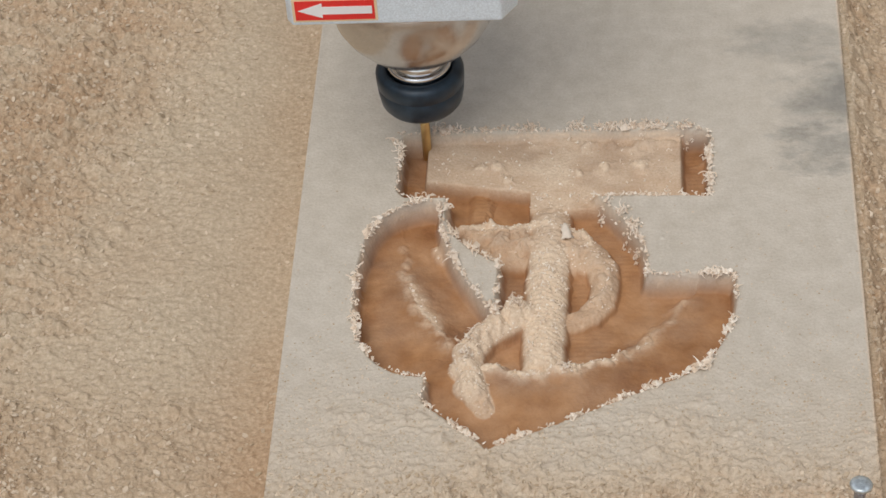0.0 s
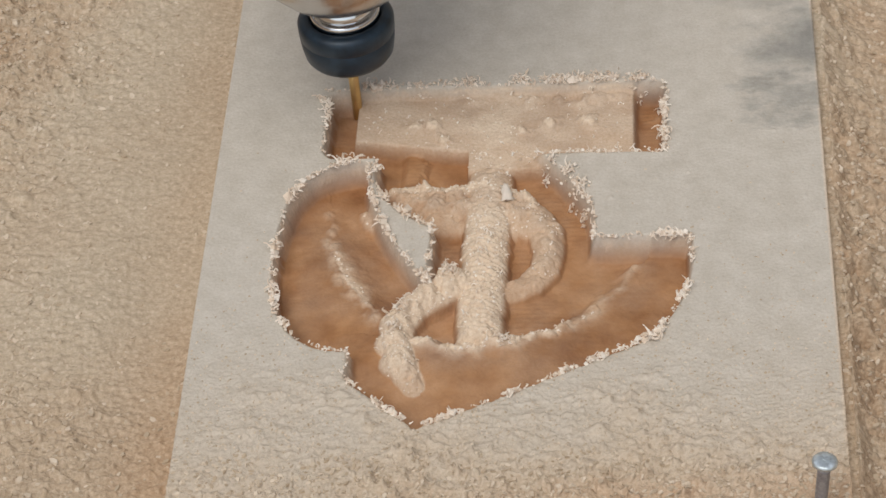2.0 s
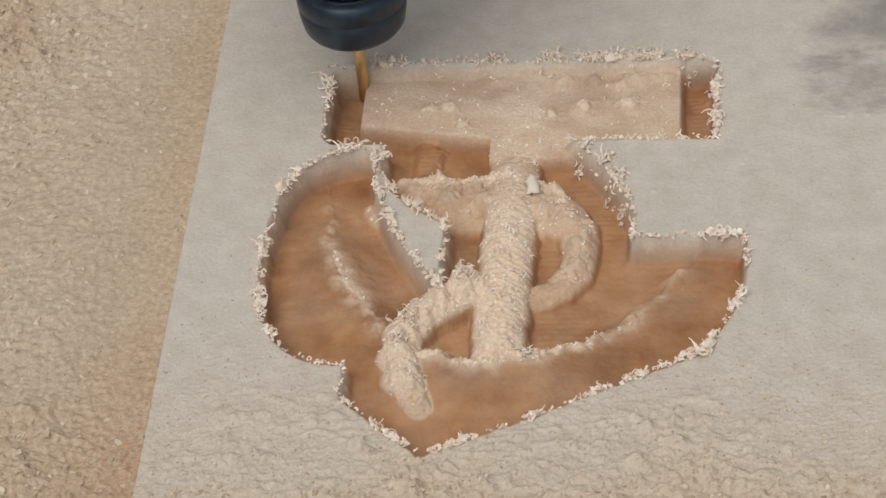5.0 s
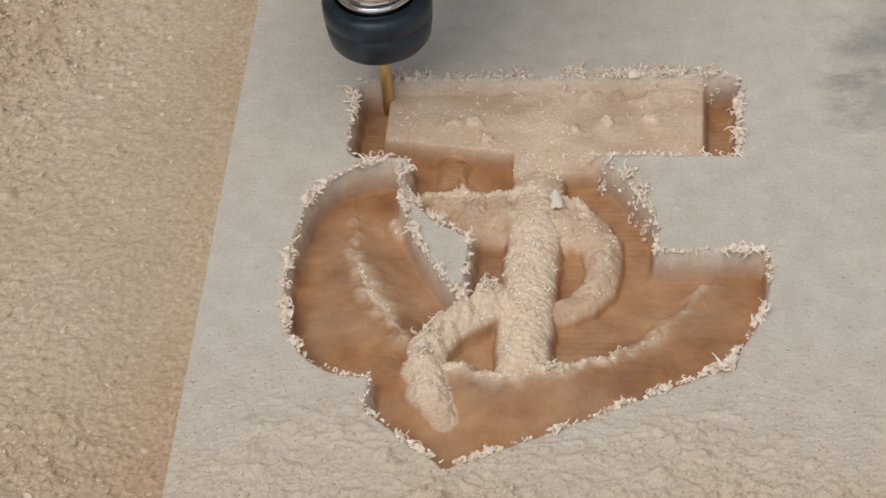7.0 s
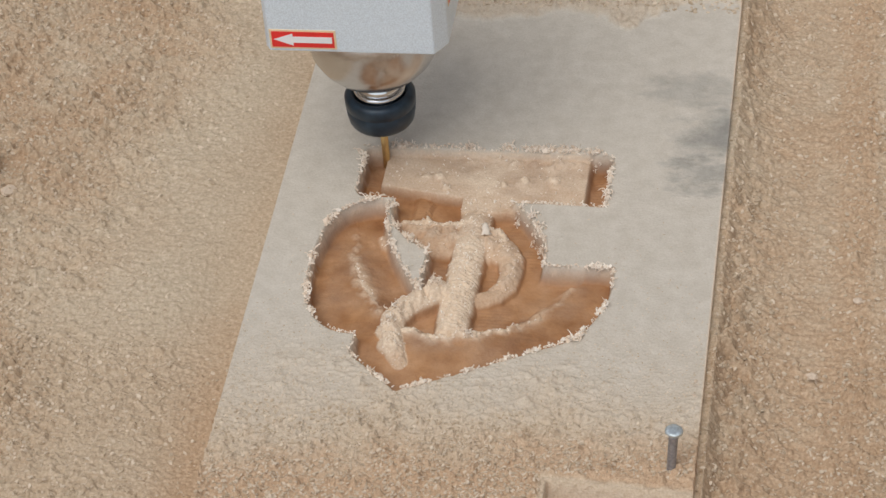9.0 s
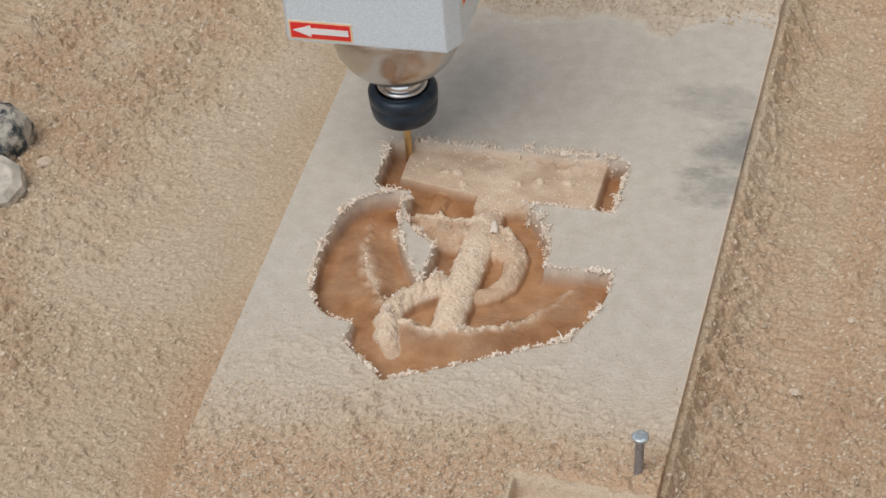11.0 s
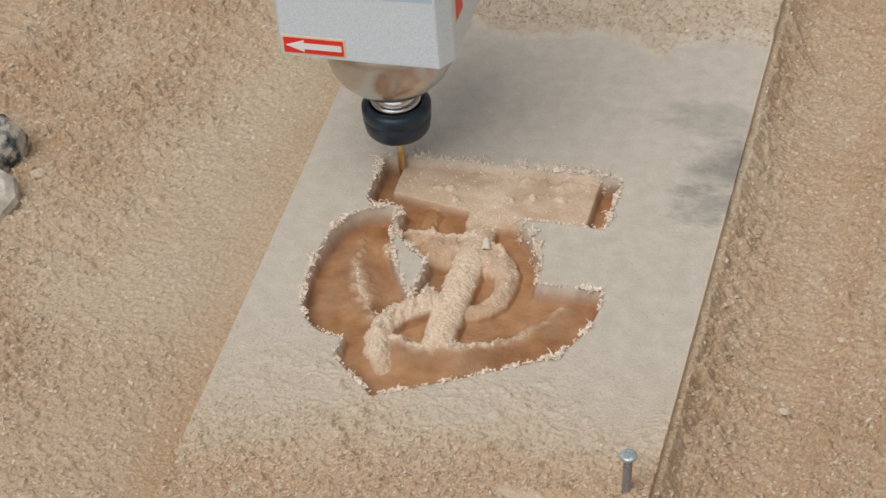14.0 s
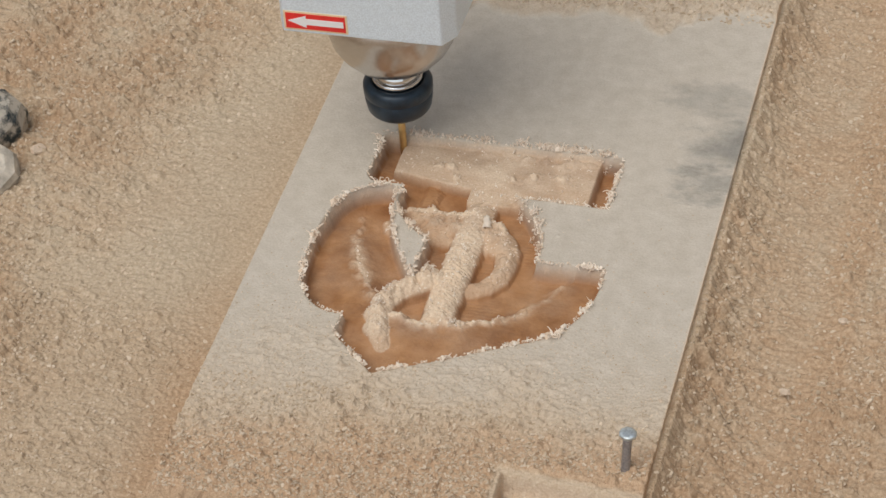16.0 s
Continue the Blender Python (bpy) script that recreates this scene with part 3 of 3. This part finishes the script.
def nub(rng, verts, faces, x, y, z, r):
    """A ragged crumb of torn wood."""
    first = len(verts)
    turn = rng.uniform(0, 6.28)
    for k in range(5):
        b = turn + k * 1.2566
        verts.append((x + r * rng.uniform(0.5, 1.4) * math.cos(b), y + r * rng.uniform(0.5, 1.4) * math.sin(b), z + r * rng.uniform(-0.5, 0.6)))
    verts.append((x + rng.uniform(-0.6, 0.6) * r, y + rng.uniform(-0.6, 0.6) * r, z + r * rng.uniform(0.6, 1.3)))
    verts.append((x, y, z - 0.9 * r))
    for k in range(5):
        faces.append((first + k, first + (k + 1) % 5, first + 5))
        faces.append((first + (k + 1) % 5, first + k, first + 6))


def fibres():
    rng = random.Random(3)
    verts, faces = [], []
    tuft = value_noise(RIM[:, 0] / 4.2, RIM[:, 1] / 4.2)
    broad = value_noise(RIM[:, 0] / 11 + 40, RIM[:, 1] / 11)
    for (x, y, gx, gy), c, b in zip(RIM, tuft, broad):
        far_rim = y > 68
        if rng.random() > 0.10 + 1.1 * c ** 1.5:
            continue
        g = math.hypot(gx, gy) or 1.0
        ox, oy = -gx / g, -gy / g
        for _ in range(rng.choice((1, 2, 2, 3)) if c > 0.55 else 1):
            a = rng.uniform(-1.5, 1.5) + (math.pi if rng.random() < 0.25 else 0)
            dx, dy = ox * math.cos(a) - oy * math.sin(a), ox * math.sin(a) + oy * math.cos(a)
            far = rng.uniform(0.0, 1.0) + (rng.uniform(0, 2.6) if far_rim and c > 0.45 else 0)
            big = 1 + (1.7 if far_rim and b > 0.4 else 1.6) * max(0, c - 0.45) * 2 * rng.random()
            px, py = x + ox * far, y + oy * far
            if rng.random() < 0.52:
                nub(rng, verts, faces, px + 0.4 * dx, py + 0.4 * dy, rng.uniform(-0.2, 0.7) * big, rng.uniform(0.3, 0.75) * big)
            else:
                curl(rng, verts, faces, px, py, rng.uniform(-0.3, 0.5), dx, dy, rng.uniform(1.2, 2.8) * big, rng.uniform(0.2, 0.42) * big ** 0.5, 0.8 * far_rim)
    # fluffy wads caught on the rim and on the rope
    for cx, cy, size, count in ((112, 30, 2.2, 46), (115.5, 23, 2.6, 66), (117.5, 15, 1.8, 36), (105.5, 35, 1.5, 26), (76, -14, 2.4, 46), (119, 41, 1.6, 22), (64, 74.5, 2.0, 26), (79, 75.5, 2.6, 30), (96, 76, 3.0, 44), (108, 75.5, 2.2, 34), (121, 75.5, 2.6, 44), (134, 74, 2.4, 40), (142, 68, 1.8, 24), (115, -54, 1.6, 20), (120, -49, 1.4, 18), (93, -43, 2.0, 30), (62, -29, 2.4, 34), (61, -38, 2.2, 26)):
        for _ in range(count):
            px, py = cx + rng.gauss(0, size * 0.6), cy + rng.gauss(0, size * 0.6)
            base = 0.0
            if bool(pocket(np.array([px]), np.array([py]))[0]):
                base = float(FIELD[2][np.searchsorted(FIELD[1], py), np.searchsorted(FIELD[0], px)])
            if rng.random() < 0.5:
                nub(rng, verts, faces, px, py, base + rng.uniform(0, 1.3), rng.uniform(0.3, 0.75))
            else:
                a = rng.uniform(0, 6.28)
                curl(rng, verts, faces, px, py, base, math.cos(a), math.sin(a), rng.uniform(1.5, 4.0), rng.uniform(0.2, 0.4), 0.8)
    xs, ys, z, torn = FIELD
    for _ in range(26000):
        i, j = rng.randrange(len(ys)), rng.randrange(len(xs))
        if torn[i, j] > 0.55 and rng.random() < torn[i, j] ** 2 and (ys[i] < 45 or rng.random() < 0.3):
            a = rng.uniform(0, 2 * math.pi)
            if rng.random() < 0.55:
                nub(rng, verts, faces, xs[j], ys[i], z[i, j], rng.uniform(0.22, 0.55))
                continue
            curl(rng, verts, faces, xs[j], ys[i], z[i, j] - 0.1, math.cos(a), math.sin(a), rng.uniform(0.8, 2.2), rng.uniform(0.16, 0.32))
    return tagged(stuff("fibre_fringe", verts, faces, FIBRE, BOARD_OB), "cream torn wood fibres curling off the cut edges", kind="stuff")


fibres()


def crumbs():
    """Loose flakes of sawdust on the board and the bed: low uneven domes, half sunk."""
    rng = random.Random(5)
    verts, faces = [], []

    def flake(x, y, z, r):
        first, n = len(verts), 6
        way, lean = rng.gauss(0, 0.8), (rng.uniform(-0.5, 0.5), rng.uniform(-0.5, 0.5))
        cs, sn, thin = math.cos(way), math.sin(way), rng.uniform(0.4, 0.8)
        for ring, rise in ((1.0, -0.25), (0.8, 0.3)):
            for k in range(n):
                b = k * 6.2832 / n
                u, v = ring * r * rng.uniform(0.75, 1.25) * math.cos(b), ring * r * thin * rng.uniform(0.75, 1.25) * math.sin(b)
                verts.append((x + u * cs - v * sn, y + u * sn + v * cs, z + rise * r + lean[0] * u + lean[1] * v))
        for k in range(n):
            m = (k + 1) % n
            faces.append((first + k, first + m, first + n + m, first + n + k))
        faces.append(tuple(range(first + n, first + 2 * n)))

    def drop(field, x, y, r, base=0.0):
        xs, ys, z = field[:3]
        i, j = min(np.searchsorted(ys, y), len(ys) - 1), min(np.searchsorted(xs, x), len(xs) - 1)
        flake(x, y, float(z[i, j]) + base, r)
        return i, j

    def thick(x, y, size):
        return float(value_noise(np.array(x / size), np.array(y / size)))

    xs, ys, z, rough = BED
    for _ in range(26000):
        x, y = (rng.uniform(-172, -1), rng.uniform(-160, 232)) if rng.random() < 0.62 else (rng.uniform(193, 272), rng.uniform(-160, 232))
        i, j = np.searchsorted(ys, y), np.searchsorted(xs, x)
        if rng.random() < min(1.0, 1.1 * float(rough[i, j])) * (0.3 + 1.3 * thick(x, y, 9)) * (0.65 if x > 96 else 1.0):
            drop(BED, x, y, rng.uniform(0.45, 1.0) * (1.5 if rng.random() < 0.25 else 1.0))
    for _ in range(9000):
        x, y = rng.uniform(1, 191), -160 + abs(rng.gauss(0, 1)) * 62
        if y < 60 and not bool(pocket(np.array([x]), np.array([y]))[0]) and not (133 < x and y < -124):
            drop(FIELD, x, y, rng.uniform(0.28, 0.55) * (1.9 if y < -100 + 14 * thick(x, y, 8) else 1.0), TOP)
    for _ in range(1500):
        drop(FIELD, rng.uniform(1, 191), rng.uniform(181, 214), rng.uniform(0.5, 1.3), TOP)
    return tagged(stuff("sawdust_scatter", verts, faces, CRUMB), "loose cream and tan sawdust flakes", "sawdust", kind="stuff")


crumbs()


# ---- the nail ----
def nail():
    base = empty("nail", (0.1826, -0.1190, TOP / 1000))
    base.rotation_euler = (radians(-2), radians(4), 0)
    base.scale.z = 0.92
    part("shank", lathe([(1.0, -14), (1.75, -8), (1.8, 18.6), (2.1, 20.2)], 24), NAILGREY, base, "dull grey round wire shank")
    bm = lathe([(2.1, 20.0), (3.0, 21.2), (3.5, 21.8), (3.5, 22.5), (3.1, 23.0), (1.9, 23.2), (0.5, 23.2)], 28)
    rng = random.Random(8)
    for v in bm.verts:
        v.co.z += rng.uniform(-0.00016, 0.00016)
        v.co.xy *= rng.uniform(0.97, 1.03)
    part("head", bm, ZINC, base, "battered bright galvanised nail head")
    return tagged(base, "bent-over galvanised nail standing half driven in the board", "nail")


nail()


# ---- the milling spindle ----
def spindle(x, y, tip):
    """Its axis stands at x, y (millimetres); the cutter's tip is at that height from the board's face."""
    top = empty("milling_spindle", (x / 1000, y / 1000, (TOP + tip) / 1000))
    # all heights from here on are from the cutter's tip
    bm = lathe([(0.4, 0.0), (1.7, 0.3), (1.75, 8), (1.75, 34)], 24)
    for v in bm.verts:
        if v.co.z < 0.012:
            a = math.atan2(v.co.y, v.co.x) + v.co.z * 500
            v.co.xy *= 0.84 + 0.16 * abs(math.cos(a))
    part("end_mill", bm, BRASS, top, "gold titanium-nitride coated end mill")
    nut = part("collet_nut", lathe([(3.0, 27.2), (10.5, 27.0), (13.2, 27.6), (14.3, 29.2), (15.0, 33.0), (15.3, 36.2), (15.1, 36.5), (15.1, 36.8), (15.4, 37.1), (15.5, 41.4), (14.9, 42.4), (13.4, 43.4), (11.8, 43.4), (11.5, 42.2), (9.0, 42.0)], 72), BLACK, top, "black collet nut")
    part("collar", lathe([(9.2, 41.8), (11.2, 42.3), (11.2, 45.0), (10.6, 45.6), (9.2, 45.6)], 64), CHROME, nut, "bright machined collar")
    part("shaft", lathe([(9.4, 41.0), (9.4, 48.0), (8.8, 48.6), (8.8, 56), (11, 57), (11, 70)], 56), CHROME, top, "polished steel shaft")
    part("bearing_cap", lathe([(9.0, 52.6), (12.5, 52.2), (15.0, 52.8), (20.0, 56.6), (24.6, 62.0), (27.2, 67.0), (28.6, 73), (29.0, 79), (29.0, 92)], 96), STEEL, top, "round polished steel bearing cap")
    # housing: square with broad chamfers
    w, lo, hi = 36.5, 90.0, 205.0
    ring = [(-w, -w), (w - 4, -w), (w + 1, -w + 8), (w + 1, w), (-w - 2, w), (-w - 2, -w + 3)]
    bm = bmesh.new()
    a = [bm.verts.new((px / 1000, py / 1000, lo / 1000)) for px, py in ring]
    b = [bm.verts.new((px / 1000, py / 1000, hi / 1000)) for px, py in ring]
    bm.faces.new(a[::-1])
    bm.faces.new(b)
    for k in range(len(ring)):
        bm.faces.new((a[k], a[(k + 1) % len(ring)], b[(k + 1) % len(ring)], b[k]))
    bmesh.ops.bevel(bm, geom=bm.edges[:], offset=0.0008, segments=2, profile=0.6, affect="EDGES")
    bmesh.ops.recalc_face_normals(bm, faces=bm.faces)
    box = part("housing", bm, ALUMINIUM, top, "square cast aluminium spindle housing")
    # stickers on the front
    f = -w
    s = part("arrow_sticker", slab(-w + 0.5, -w + 28.5, f - 0.25, f + 0.1, lo + 1.5, lo + 11.0, 0.1, 1), CREAM, box, "red turning-direction sticker with a cream border")
    part("red_field", slab(-w + 1.4, -w + 27.6, f - 0.45, f - 0.2, lo + 2.4, lo + 10.1), RED, s)
    ax, az = -w + 2.4, lo + 6.3
    part("arrow", prism([(ax, az), (ax + 8, az + 3.0), (ax + 8, az + 1.5), (ax + 24.4, az + 1.5), (ax + 24.4, az - 1.5), (ax + 8, az - 1.5), (ax + 8, az - 3.0)], f - 0.65, f - 0.4), WHITE, s, "white arrow")
    plate = part("name_label", slab(-w + 1.0, w - 5.0, f - 0.3, f + 0.1, lo + 33.5, lo + 92, 0.1, 1), PALEBLUE, box, "pale blue printed maker's label")
    for bx0, bx1, bz, h in ((29, 34, 37.6, 1.9), (35.5, 40, 37.6, 1.9), (41.5, 57.5, 37.6, 1.9), (28.5, 57.5, 41.2, 1.8), (41, 57, 44.6, 1.4)):
        part("print_bar", slab(-w + bx0, -w + bx1, f - 0.5, f - 0.2, lo + bz, lo + bz + h), INK, plate)
    bm = bmesh.new()
    n = 48
    for r in (9.0, 7.4):
        for k in range(n):
            t = 2 * math.pi * k / n
            bm.verts.new(((-w + 20 + 1.15 * r * math.cos(t)) / 1000, (f - 0.45) / 1000, (lo + 48 + r * math.sin(t)) / 1000))
    bm.verts.ensure_lookup_table()
    for k in range(n):
        bm.faces.new((bm.verts[k], bm.verts[(k + 1) % n], bm.verts[n + (k + 1) % n], bm.verts[n + k]))
    part("print_ring", bm, INK, plate)
    # sticker round the corner
    bm = slab(0, 0.3, 0, 12, 0, 60, 0.05, 1)
    side = part("side_sticker", bm, CREAM, box, "red sticker with a cream border")
    side.location, side.rotation_euler = ((w + 1) / 1000, (-w + 12) / 1000, (lo + 16) / 1000), (0, 0, 0)
    inner = part("red_field", slab(0.25, 0.5, 1, 11, 1, 59), RED, side)
    return tagged(top, "air-cooled milling spindle with a black collet nut and gold cutter", "milling spindle")


spindle(42.5, 70.5, -8.8)


# ---- dusty clamp at the far side of the bed ----
def clamp():
    """A lobed knob and a ribbed collar, caked with dust."""
    base = empty("clamp_knob", (-0.153, 0.033, 0.009))
    rng = random.Random(11)
    bm = lathe([(9, 0), (14, 1.5), (16.5, 6), (17, 14), (15.5, 20), (12, 24.5), (7, 27), (2, 27.6)], 9, False)
    for v in bm.verts:
        a = math.atan2(v.co.y, v.co.x)
        v.co.xy *= 1 + 0.06 * math.cos(3 * a)
        v.co += Vector((rng.uniform(-1, 1), rng.uniform(-1, 1), rng.uniform(-1, 1))) * 0.0003
    upper = part("upper_knob", bm, DUSTY, base, "dark teal lobed knob with dust on its crown")
    upper.location, upper.rotation_euler = (0.001, 0.028, -0.001), (0.35, -0.15, 0.5)
    bm = lathe([(10, 0), (13, 1.5), (14, 4), (13.4, 6), (14.2, 8), (13.6, 10), (14.2, 12), (13.2, 16), (9, 18.5), (3, 19)], 8, False)
    for v in bm.verts:
        v.co += Vector((rng.uniform(-1, 1), rng.uniform(-1, 1), rng.uniform(-1, 1))) * 0.0003
    lower = part("lower_collar", bm, DUSTPALE, base, "pale dust-covered ribbed collar")
    lower.location, lower.rotation_euler = (0.0125, -0.004, -0.001), (0.45, 0.1, 0)
    return tagged(base, "dark plastic clamp knob caked with pale sawdust", "clamp")


clamp()


def wood_chip(x, y, z, size, turn):
    bm = bmesh.new()
    bmesh.ops.create_icosphere(bm, subdivisions=2, radius=1.0)
    rng = random.Random(int(x * 7 + y))
    for v in bm.verts:
        v.co *= rng.uniform(0.75, 1.2)
        v.co = Vector((v.co.x * size, v.co.y * 0.7 * size, v.co.z * 0.5 * size)) / 1000
    ob = part("wood_chip", bm, CHIP, None)
    ob.location, ob.rotation_euler = (x / 1000, y / 1000, z / 1000), (0.3, 0.2, turn)
    return tagged(ob, "small pale splinter of wood lying in sawdust", "wood chip", "wood chips in the sawdust")


wood_chip(-125, 47, 14.5, 4.2, 1.2)
wood_chip(250.7, -1.6, 12.0, 2.2, 0.4)
wood_chip(233.9, -48.8, 12.0, 2.4, 0.2)
wood_chip(188.6, -68.5, 25.3, 1.0, 1.4)
wood_chip(188.8, -77.0, 25.3, 1.1, 1.5)


def shaving(x, y, z):
    """A thin curved flake of pale wood."""
    bm = bmesh.new()
    bmesh.ops.create_grid(bm, x_segments=6, y_segments=8, size=1.0)
    rng = random.Random(21)
    for v in bm.verts:
        u, w = v.co.x, v.co.y
        v.co = Vector((u * (1.6 - 0.6 * w) + rng.uniform(-0.35, 0.35), w * 2.8 + rng.uniform(-0.4, 0.4), 0.9 - 0.9 * u * u - 0.5 * w * w + rng.uniform(-0.08, 0.08))) / 1000
    top = bm.faces[:]
    bmesh.ops.solidify(bm, geom=top, thickness=0.0005)
    for f in bm.faces:
        f.smooth = True
    ob = part("wood_shaving", bm, SHAVING, None)
    ob.location, ob.rotation_euler = (x / 1000, y / 1000, z / 1000), (0.35, 0.1, 0.25)
    return tagged(ob, "thin cream wood shaving lying on the carved rope", "wood shaving")


shaving(92.8, 22.5, 23.6)
